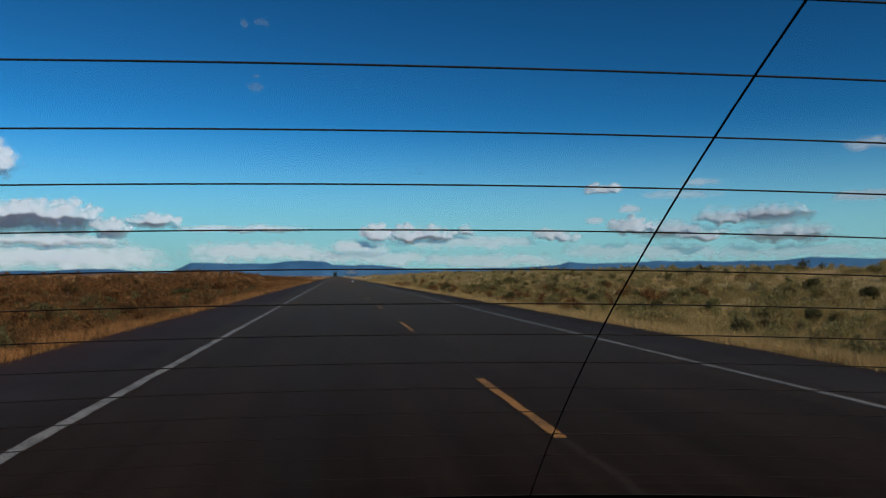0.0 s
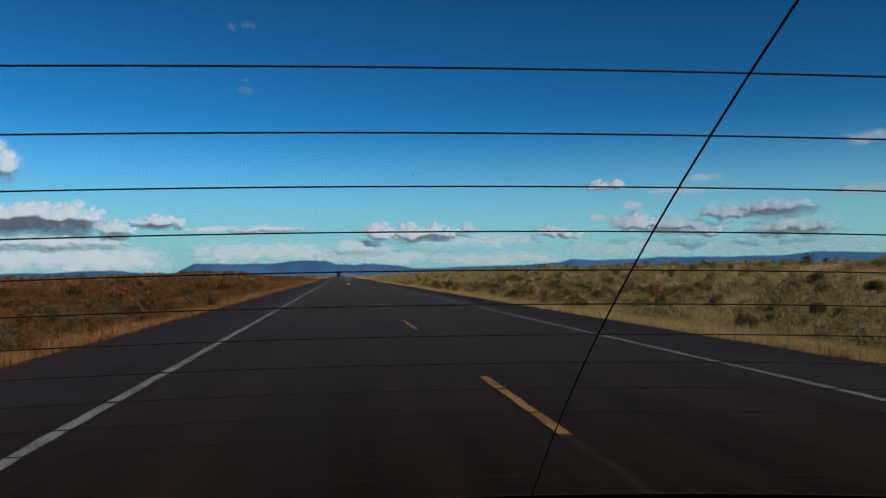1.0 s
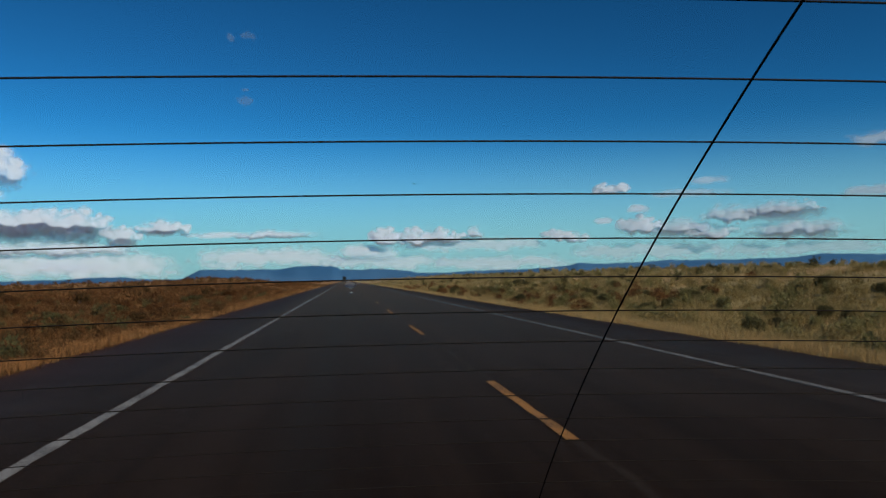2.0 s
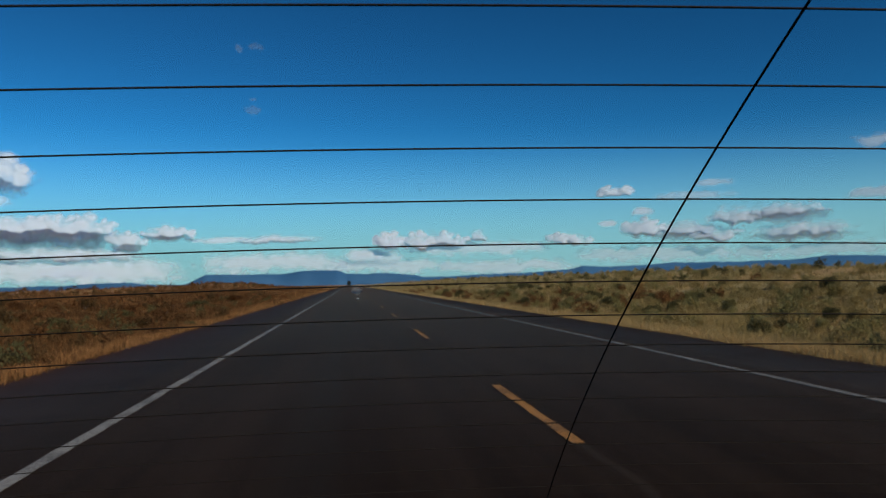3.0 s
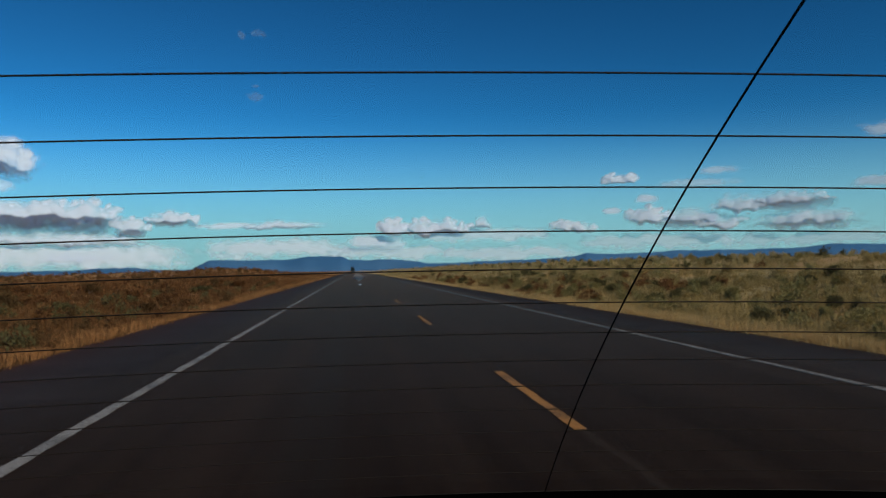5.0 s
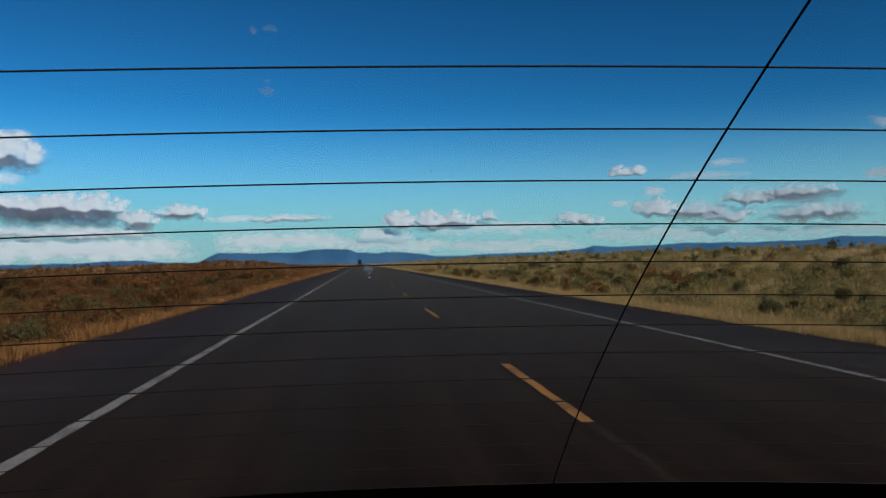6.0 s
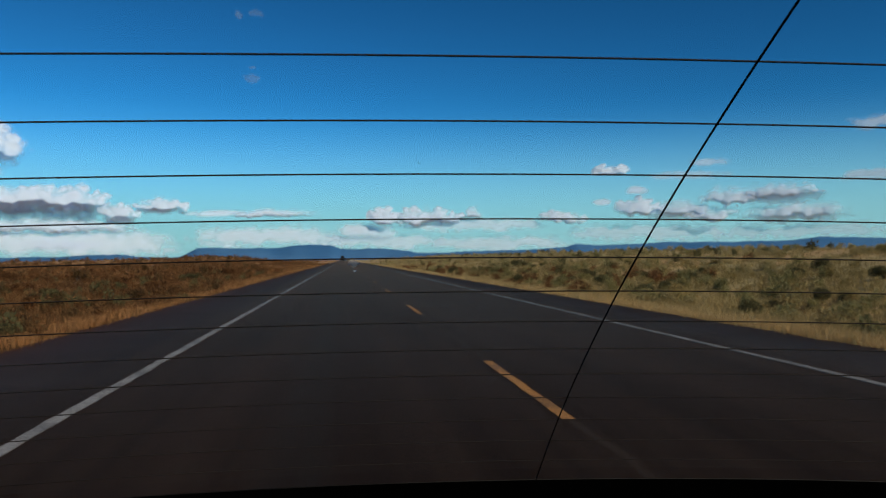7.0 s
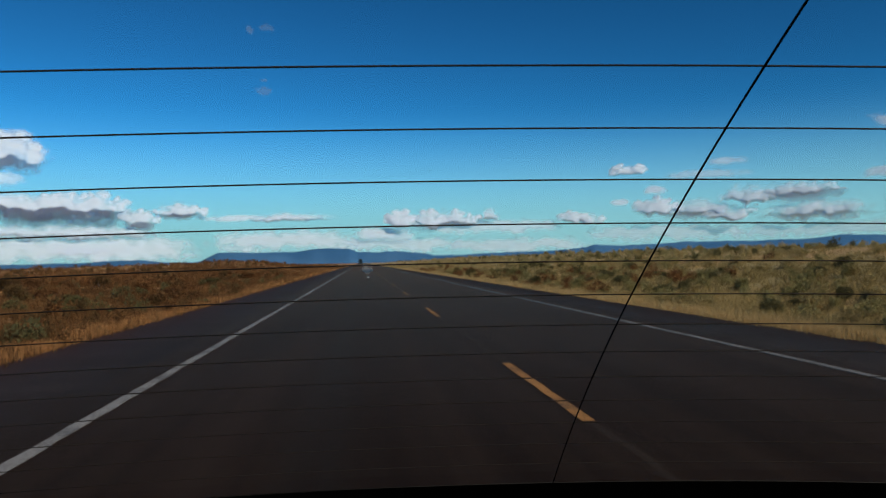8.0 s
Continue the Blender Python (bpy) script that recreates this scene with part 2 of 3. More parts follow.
DUST = smear_material("dried_drop", (0.7, 0.9, 1.0), 0.28, 220, 3.4)
SPECK = smear_material("dark_speck", (0.02, 0.02, 0.03), 0.9, 900)


# ---- mesh helpers ----
def part(name, bm, material, parent, label=""):
    """Links a bmesh, given in world coordinates, as one mesh under a thing or part."""
    me = bpy.data.meshes.new(name)
    bm.to_mesh(me)
    bm.free()
    me.materials.append(material)
    ob = new(name, me)
    ob.parent = parent
    base = Matrix()
    p = parent
    while p is not None:
        base = p.matrix_basis @ base
        p = p.parent
    ob.matrix_basis = base.inverted()
    return tagged(ob, label)


def from_arrays(name, verts, faces, material):
    me = bpy.data.meshes.new(name)
    me.from_pydata(verts, [], faces)
    me.materials.append(material)
    return new(name, me)


def box(bm, x0, x1, y0, y1, z0, z1, bevel=0.0):
    m = Matrix.LocRotScale(((x0 + x1) / 2, (y0 + y1) / 2, (z0 + z1) / 2), None, (x1 - x0, y1 - y0, z1 - z0))
    got = bmesh.ops.create_cube(bm, size=1.0, matrix=m)
    if bevel:
        edges = list({e for v in got["verts"] for e in v.link_edges})
        bmesh.ops.bevel(bm, geom=edges, offset=bevel, segments=2, profile=0.6, affect="EDGES")


def loft(bm, rings, closed=True, cap=True):
    """Skins a row of rings of points."""
    rows = [[bm.verts.new(p) for p in r] for r in rings]
    n = len(rows[0])
    for a, b in zip(rows, rows[1:]):
        for i in range(n if closed else n - 1):
            bm.faces.new((a[i], a[(i + 1) % n], b[(i + 1) % n], b[i]))
    if cap and closed:
        bm.faces.new(rows[0][::-1])
        bm.faces.new(rows[-1])
    bmesh.ops.recalc_face_normals(bm, faces=bm.faces[:])


def smooth(ob):
    for p in ob.data.polygons:
        p.use_smooth = True
    return ob


# ---- ground ----
EDGE_LEFT, EDGE_RIGHT = -4.35, 6.6
LINE_LEFT, LINE_MID, LINE_RIGHT = -2.05, 1.58, 4.74


def step(v, a, b):
    t = np.clip((v - a) / (b - a), 0, 1)
    return t * t * (3 - 2 * t)


def height(x, y):
    """Height of the land: verges, a scrubby rise beyond the far lane, a lower one on the near side."""
    x, y = np.asarray(x, float), np.asarray(y, float)
    wave = 0.5 * np.sin(x * 0.11 + 1.3 * np.sin(y * 0.023)) + 0.35 * np.sin(y * 0.071 + x * 0.05) + 0.25 * np.sin(y * 0.19 - x * 0.13)
    small = 0.10 * np.sin(x * 0.9 + y * 0.37) + 0.08 * np.sin(y * 1.1 - x * 0.55 + 2.0)
    right = step(x, 7.5, 26.0) * (1.45 + 0.25 * step(y, 45, 80) + 0.30 * wave) + step(x, 8.0, 12.0) * small + 0.3 * step(x, 19.0, 30.0) * (1 - step(y, 45, 80))
    left = step(-x, 5.5, 20.0) * (0.42 + 0.22 * wave) + step(-x, 6.0, 9.0) * small
    left = left + 1.3 * np.exp(-((x + 21) / 9.0) ** 2 - ((y - 145) / 38.0) ** 2) + 0.7 * np.exp(-((x + 38) / 13.0) ** 2 - ((y - 120) / 30.0) ** 2)
    fade = 1 - step(np.abs(y - 100), 300, 900)
    fade = fade * (1 - step(np.abs(x), 130, 420))
    verge = -0.055 - 0.10 * np.exp(-((np.abs(x - 1.1) - 7.6) / 1.2) ** 2)
    return verge + (right + left) * fade


def spread(lo, hi, fine_lo, fine_hi, step_fine, grow):
    v = list(np.arange(fine_lo, fine_hi + step_fine / 2, step_fine))
    d = step_fine
    while v[-1] < hi:
        d *= grow
        v.append(min(v[-1] + d, hi))
    d = step_fine
    while v[0] > lo:
        d *= grow
        v.insert(0, max(v[0] - d, lo))
    return np.array(v)


def build_ground():
    xs = spread(-4950, 4950, -60, 70, 1.0, 1.22)
    ys = spread(-4950, 4950, -20, 220, 2.0, 1.22)
    gx, gy = np.meshgrid(xs, ys)
    gz = height(gx, gy)
    verts = np.stack([gx, gy, gz], -1).reshape(-1, 3)
    nx, ny = len(xs), len(ys)
    i = (np.arange(ny - 1)[:, None] * nx + np.arange(nx - 1)[None]).reshape(-1)
    faces = np.stack([i, i + 1, i + nx + 1, i + nx], -1)
    ob = from_arrays("ground", verts.tolist(), faces.tolist(), EARTH)
    smooth(ob)
    return tagged(ob, "dry rolling rangeland with straw and rust-coloured grass", "ground", kind="structure")


def build_road():
    rng = np.random.default_rng(4)
    ys = spread(-600, 4900, -10, 60, 0.5, 1.12)
    bm = bmesh.new()
    rows = []
    for y in ys:
        wl, wr = (rng.normal(0, 0.035, 2) if -10 < y < 90 else (0, 0))
        rows.append([(EDGE_LEFT + wl - 0.06, y, -0.075), (EDGE_LEFT + wl, y, -0.012), (LINE_LEFT, y, -0.003), (LINE_MID, y, 0.0),
                     (LINE_RIGHT, y, -0.003), (EDGE_RIGHT + wr, y, -0.012), (EDGE_RIGHT + wr + 0.06, y, -0.075)])
    loft(bm, rows, closed=False)
    me = bpy.data.meshes.new("road")
    bm.to_mesh(me)
    bm.free()
    me.materials.append(ASPHALT)
    return tagged(smooth(new("road", me)), "dark grey asphalt two-lane highway with worn lane markings", "road", kind="structure")


def strip(bm, x0, x1, y0, y1, rng, every=2.0):
    """A painted strip with slightly uneven edges, 4 mm proud of the asphalt."""
    n = max(2, int((y1 - y0) / every))
    rows = []
    for k in range(n + 1):
        y = y0 + (y1 - y0) * k / n
        a, b = rng.normal(0, 0.005, 2)
        rows.append([(x0 + a, y, -0.002), (x0 + a, y, 0.004), (x1 + b, y, 0.004), (x1 + b, y, -0.002)])
    loft(bm, rows, closed=False)


def build_markings(road):
    rng = np.random.default_rng(9)
    for x, where in ((LINE_LEFT, "near"), (LINE_RIGHT, "far")):
        bm = bmesh.new()
        strip(bm, x - 0.05, x + 0.05, -300, -4, rng, 4.0)
        strip(bm, x - 0.05, x + 0.05, -4, 40, rng, 0.25)
        strip(bm, x - 0.05, x + 0.05, 40, 120, rng)
        strip(bm, x - 0.05, x + 0.05, 120, 2600, rng, 60.0)
        part("edge_line", bm, WHITE_PAINT if where == "near" else VIGNETTED_PAINT, road, "solid white painted edge line" if where == "near" else "white painted edge line in a darker, vignetted tone")
    for k in range(-8, 74):
        y = 5.2 + 10.4 * k
        bm = bmesh.new()
        strip(bm, LINE_MID - 0.046, LINE_MID + 0.046, y, y + 3.1, rng, 0.3)
        part("centre_dash", bm, YELLOW_PAINT, road, "yellow painted centre dash")


ground = build_ground()
road = build_road()
build_markings(road)


# ---- mountains ----
RIDGE_AZ = (-60, -40, -26, -19.5, -17.1, -15.8, -14.4, -12.3, -11.6, -11.0, -10.4, -8.5, -4.9, -3.8, -2.0, -0.9, -0.2, 1.4, 2.0, 3.9, 4.9, 5.6,
            8.2, 10.3, 12.4, 15.0, 16.7, 17.5, 18.7, 21.2, 24.0, 28.5, 32.2, 33.3, 33.9, 35.6, 37.8, 45, 60)
RIDGE_EL = (0.3, 0.35, 0.22, 0.30, 0.43, 0.46, 0.30, 0.22, 0.26, 0.6, 0.92, 0.88, 0.88, 1.05, 1.12, 1.08, 0.8, 0.78, 0.85, 0.73, 0.64, 0.45,
            0.5, 0.6, 0.62, 0.7, 0.87, 1.05, 0.96, 0.98, 1.13, 1.08, 1.14, 1.25, 1.37, 1.28, 1.22, 0.9, 0.6)


def build_mountains():
    rng = np.random.default_rng(12)
    bm = bmesh.new()
    az = np.arange(-60, 60.01, 0.12)
    el = np.interp(az, RIDGE_AZ, RIDGE_EL)
    ph = rng.uniform(0, 6.28, 6)
    el = el + sum(0.016 / (k + 1) ** 1.2 * np.sin(az * (2.1 + 2.7 * k) + ph[k]) for k in range(6))
    rings = []
    for a, e in zip(az, el):
        s, c = math.sin(radians(a)), math.cos(radians(a))
        top = math.tan(radians(max(e, 0.05))) * 3650 + 1.1
        spur = 30 * math.sin(a * 0.9) + 12 * math.sin(a * 2.3 + 1)
        rings.append([(d * s, d * c, z) for d, z in ((3300 + spur, -3), (3450 + spur * 0.8, 0.42 * top), (3570 + spur * 0.4, 0.8 * top), (3650, top), (3700, 0.96 * top), (3850, -3))])
    loft(bm, rings, closed=False)
    me = bpy.data.meshes.new("mountain_range")
    bm.to_mesh(me)
    bm.free()
    me.materials.append(HAZE_TINTED_ROCK)
    ob = smooth(new("mountain_range", me))
    tagged(ob, "haze-tinted blue flat-topped mountain range on the horizon", "mountains", kind="structure")


build_mountains()

# ---- clouds: azimuth, elevation, width, height in degrees, density, share of the height that is shaded underside ----
LEFT_CLOUDS = (
    (-22.2, 3.93, 12.8, 2.95, 1, 0.5), (-15.6, 3.40, 2.4, 1.69, 0.95, 0.4), (-24.6, 7.83, 6.7, 3.27, 0.97, 0.25), (-24.5, 5.92, 3.9, 1.29, 0.7, 0.3),
    (-12.9, 3.99, 3.8, 1.52, 0.95, 0.25), (-8.7, 3.42, 6.0, 0.61, 0.8, 0.1), (-5.1, 3.54, 7.2, 0.79, 0.9, 0.1), (-21.3, 2.45, 14.3, 1.1, 0.88, 0.05),
    (-20.0, 1.25, 16.9, 2.41, 0.85, 0.1), (-18.9, 1.06, 5.8, 0.76, 0.8, 0.5),
)
MIDDLE_CLOUDS = (
    (3.1, 3.34, 2.3, 1.50, 1, 0.12), (6.3, 3.34, 6.2, 1.55, 1, 0.2), (9.8, 3.59, 1.5, 1.02, 0.9, 0.1), (9.5, 2.61, 11.1, 1.28, 0.65, 0.25),
    (1.7, 2.18, 4.9, 1.36, 0.85, 0.2), (-5.5, 1.73, 11.3, 1.75, 0.78, 0.1), (2.7, 1.37, 9.3, 1.45, 0.65, 0.05), (11.8, 1.17, 10.6, 1.32, 0.65, 0.05),
    (16.5, 3.13, 3.8, 1.15, 0.95, 0.14),
)
RIGHT_CLOUDS = (
    (19.9, 6.54, 2.6, 0.95, 1, 0.1), (21.9, 4.95, 1.7, 0.70, 0.85, 0.1), (19.4, 4.12, 1.5, 0.67, 0.8, 0.1), (26.9, 6.75, 3.2, 0.76, 0.6, 0.1),
    (25.5, 5.90, 6.2, 0.81, 0.5, 0.1), (22.1, 3.85, 3.2, 1.57, 0.97, 0.2), (24.8, 3.60, 5.0, 1.83, 0.91, 0.3), (28.2, 4.56, 4.8, 1.5, 0.91, 0.14),
    (26.9, 3.34, 4.0, 1.41, 0.92, 0.14), (31.3, 4.77, 4.6, 1.36, 0.92, 0.1), (31.4, 4.12, 6.4, 1.01, 0.97, 0.8), (32.4, 3.20, 7.4, 1.7, 0.91, 0.3),
    (37.2, 5.39, 4.5, 1.03, 0.75, 0.5), (37.6, 8.80, 3.8, 1.16, 0.75, 0.3), (22.4, 1.91, 11.5, 1.48, 0.55, 0.1), (32.9, 1.77, 11.8, 1.27, 0.5, 0.1),
)


def cloud(az, el, wide, high, dens, under, rng):
    """A heap of rounded billows on a level base, whose underside runs back from the viewer; its rim frays out."""
    dist = 4350.0
    rx, rz = radians(wide) * dist / 2, radians(high) * dist / 2
    veil = min(1.0, max(0.0, (0.93 - dens) / 0.08))
    under = max(under, 0.5 * veil)
    base = -rz + under * 2 * rz
    up = rz - base
    seat = Vector(rng.uniform(0, 50, 3))
    puffs = []
    n = max(5, int(3.0 * rx / up))
    for k in range(n):
        x = rx * (2 * (k + rng.uniform(0.2, 0.8)) / n - 1) * 0.93
        tall = up * math.sqrt(max(0.1, 1 - (x / rx) ** (8 if wide > 8 else 4))) * rng.uniform(0.55, 1.0)
        r = max(tall * rng.uniform(0.55, 0.8), 0.35 * up)
        z = base + max(tall - r, 0.12 * r)
        puffs.append((x, z, r))
        for _ in range(3):
            a, q = rng.uniform(0.2, 2.9), r * rng.uniform(0.3, 0.5)
            puffs.append((x + math.cos(a) * r * 0.75, min(z + math.sin(a) * r * 0.75, rz - q * 0.8), q))
    nu, nv = int(min(260, max(24, rx * 2.4 / 6))), int(min(60, max(14, rz * 2.7 / 4.5)))
    gx, gz = np.meshgrid(np.linspace(-1.2, 1.2, nu + 1) * rx, np.linspace(-1.35, 1.35, nv + 1) * rz)
    # torn edges: the shape is looked up at places that swirl a little
    swirl = np.array([[noise.noise(Vector((x / 45, z / 32, k)) + seat) + 0.3 * noise.noise(Vector((x / 17, z / 13, k + 9)) + seat) for x, z in zip(gx.flat, gz.flat)]
                      for k in (0, 5)]).reshape(2, *gx.shape)
    flat_x, flat_z = gx, gz
    gx, gz = gx + swirl[0] * min(0.34 * up, 22), gz + swirl[1] * min(0.22 * up, 16)
    blunt = 3.0 if wide > 8 else 1.6
    gz = gz - 0.3 * up * np.array([noise.noise(Vector((x / 95, 2.5, 7.0)) + seat) for x in flat_x[0]])[None] * np.clip((base + 0.8 * up - flat_z) / (0.6 * up), 0, 1)
    cz = np.maximum(gz, base)
    rim, swell = np.full(gx.shape, 2.0), np.zeros(gx.shape)
    for x, z, r in puffs:
        d = np.hypot((gx - x) / 1.25, cz - z)
        rim = np.minimum(rim, d / r)
        swell = np.maximum(swell, np.maximum(0.0, r - d * d / r))
    # the billows merge into one body, and into a mere veil where the vapour is thin
    body = np.hypot(np.abs(gx / rx) ** blunt, (cz - base) / up)
    rim = np.minimum(rim + 3 * veil, 1.2 * body * (1 - veil) + body * veil)
    swell = (swell + 0.5 * up * np.maximum(0.0, 1 - body ** 2)) * (1 - 0.9 * veil)
    below = np.maximum(0.0, base - gz)
    if under > 0:
        deep = below / (under * 2 * rz)
        rim = np.where(below > 0, np.maximum(np.hypot(np.abs(gx / rx * 0.95) ** blunt, deep), np.minimum(rim, 1.0) * (1 - deep)), rim)
        swell = swell * np.exp(-2.5 * deep)
    verts = np.stack([flat_x, -swell * 0.32 + flat_z * 0.55 + below * (2.6 if under > 0.15 else 0.3) * (1 - veil), flat_z], -1).reshape(-1, 3)
    i = (np.arange(nv)[:, None] * (nu + 1) + np.arange(nu)[None]).reshape(-1)
    faces = np.stack([i, i + 1, i + nu + 2, i + nu + 1], -1)
    ob = from_arrays("cloud", verts.tolist(), faces.tolist(), CLOUD)
    for key, vals in (("rim", np.minimum(rim, 1.6).reshape(-1)), ("dens", np.full(rim.size, dens))):
        at = ob.data.attributes.new(key, "FLOAT", "POINT")
        at.data.foreach_set("value", vals.astype(np.float32))
    smooth(ob)
    e = radians(el)
    ob.matrix_basis = Matrix.Translation((dist * math.sin(radians(az)), dist * math.cos(radians(az)), dist * math.tan(e) + 1.1)) @ pose(0, 0, 0, 0, 0, -az)
    look_of = "white cumulus cloud with a flat grey base" if dens >= 0.9 else "thin ragged pale cloud streak"
    tagged(ob, look_of, "cloud", "clouds over the plain", kind="structure")


cloud_rng = np.random.default_rng(21)
for row in LEFT_CLOUDS + MIDDLE_CLOUDS + RIGHT_CLOUDS:
    cloud(*row, cloud_rng)


# ---- plants ----
def leaf_cloud(rng, wide, high, count, size):
    """Small bent leaf sprays filling an uneven dome, as arrays of triangles."""
    lobes = rng.uniform(-1, 1, (7, 3)) * (0.55, 0.55, 0.3) + (0, 0, 0.55)
    lobe_r = rng.uniform(0.28, 0.5, 7)
    pick = rng.integers(0, 7, count)
    d = rng.normal(size=(count, 3))
    d /= np.linalg.norm(d, axis=1, keepdims=True)
    c = lobes[pick] + d * (lobe_r[pick] * rng.uniform(0.55, 1.05, count))[:, None]
    c[:, 2] = np.abs(c[:, 2])
    c = c * (wide / 2, wide / 2, high / 1.1)
    up = d + (0, 0, 0.7) + rng.normal(0, 0.45, (count, 3))
    up /= np.linalg.norm(up, axis=1, keepdims=True)
    side = np.cross(up, rng.normal(size=(count, 3)))
    side /= np.linalg.norm(side, axis=1, keepdims=True)
    s = size * rng.uniform(0.6, 1.5, count)[:, None]
    v = np.stack([c - side * s * 0.5, c + side * s * 0.5, c + up * s * 1.3], 1).reshape(-1, 3)
    f = np.arange(count * 3).reshape(-1, 3)
    return v, f


def bush(rng, wide, high, leaves, material, label):
    """A desert shrub: forked woody stems under a ragged crown."""
    root = new("shrub")
    tagged(root, label, "shrub", "desert shrubs beside the road")
    for k in range(4):
        a = k * 1.57 + rng.uniform(-0.5, 0.5)
        lean = rng.uniform(0.25, 0.5) * wide
        bm = bmesh.new()
        rings = []
        for t in (-0.12, 0.3, 0.65, 1.0):
            cx, cy, cz = math.cos(a) * lean * t * abs(t), math.sin(a) * lean * t * abs(t), high * 0.75 * t
            r = 0.022 * (1.15 - t)
            rings.append([(cx + r * math.cos(q), cy + r * math.sin(q), cz) for q in (0, 1.26, 2.51, 3.77, 5.03)])
        loft(bm, rings)
        part("stem", bm, BARK, root)
    v, f = leaf_cloud(rng, wide, high, leaves, 0.04)
    crown = from_arrays("crown", v.tolist(), f.tolist(), material)
    crown.parent = root
    return root


def scatter_far(name, rng, xs, ys, sizes, material, label, leaves, leaf=0.095):
    """Many distant shrubs as one mass."""
    protos = [leaf_cloud(rng, 1.0, 0.68, leaves, leaf) for _ in range(6)]
    vs, fs, base = [], [], 0
    hs = height(xs, ys)
    for x, y, z, s in zip(xs, ys, hs, sizes):
        v, f = protos[rng.integers(6)]
        a = rng.uniform(0, 6.28)
        r = np.array([[math.cos(a), -math.sin(a), 0], [math.sin(a), math.cos(a), 0], [0, 0, rng.uniform(0.8, 1.25)]])
        vs.append(v @ r.T * s + (x, y, z - 0.05 * s))
        fs.append(f + base)
        base += len(v)
    ob = from_arrays(name, np.concatenate(vs).tolist(), np.concatenate(fs).tolist(), material)
    return tagged(ob, label, "scrub", kind="stuff")


def grass(name, rng, xs, ys, tall, material, label):
    """Tufts of thin bent blades standing on the land."""
    n, b = len(xs), 8
    zs = height(xs, ys)
    a = rng.uniform(0, 6.28, (n, b))
    h = tall * rng.uniform(0.5, 1.3, (n, b)) * rng.uniform(0.6, 1.3, (n, 1))
    out = h * rng.uniform(0.1, 0.75, (n, b))
    dx, dy = np.cos(a), np.sin(a)
    w = 0.0035 + 0.00022 * np.abs(ys)[:, None] + 0.004 * rng.random((n, b))
    rx, ry = rng.normal(0, 0.09, (n, b)) + xs[:, None], rng.normal(0, 0.09, (n, b)) + ys[:, None]
    z = zs[:, None] - 0.02 + 0 * h
    p0 = np.stack([rx - dy * w, ry + dx * w, z], -1)
    p1 = np.stack([rx + dy * w, ry - dx * w, z], -1)
    p2 = np.stack([rx + dx * out, ry + dy * out, z + h], -1)
    v = np.stack([p0, p1, p2], 2).reshape(-1, 3)
    f = np.arange(len(v)).reshape(-1, 3)
    ob = from_arrays(name, v.tolist(), f.tolist(), material)
    return tagged(ob, label, "grass", kind="stuff")


def along(rng, n, near, far):
    """Distances along the road, denser close by."""
    return near * (far / near) ** rng.random(n)


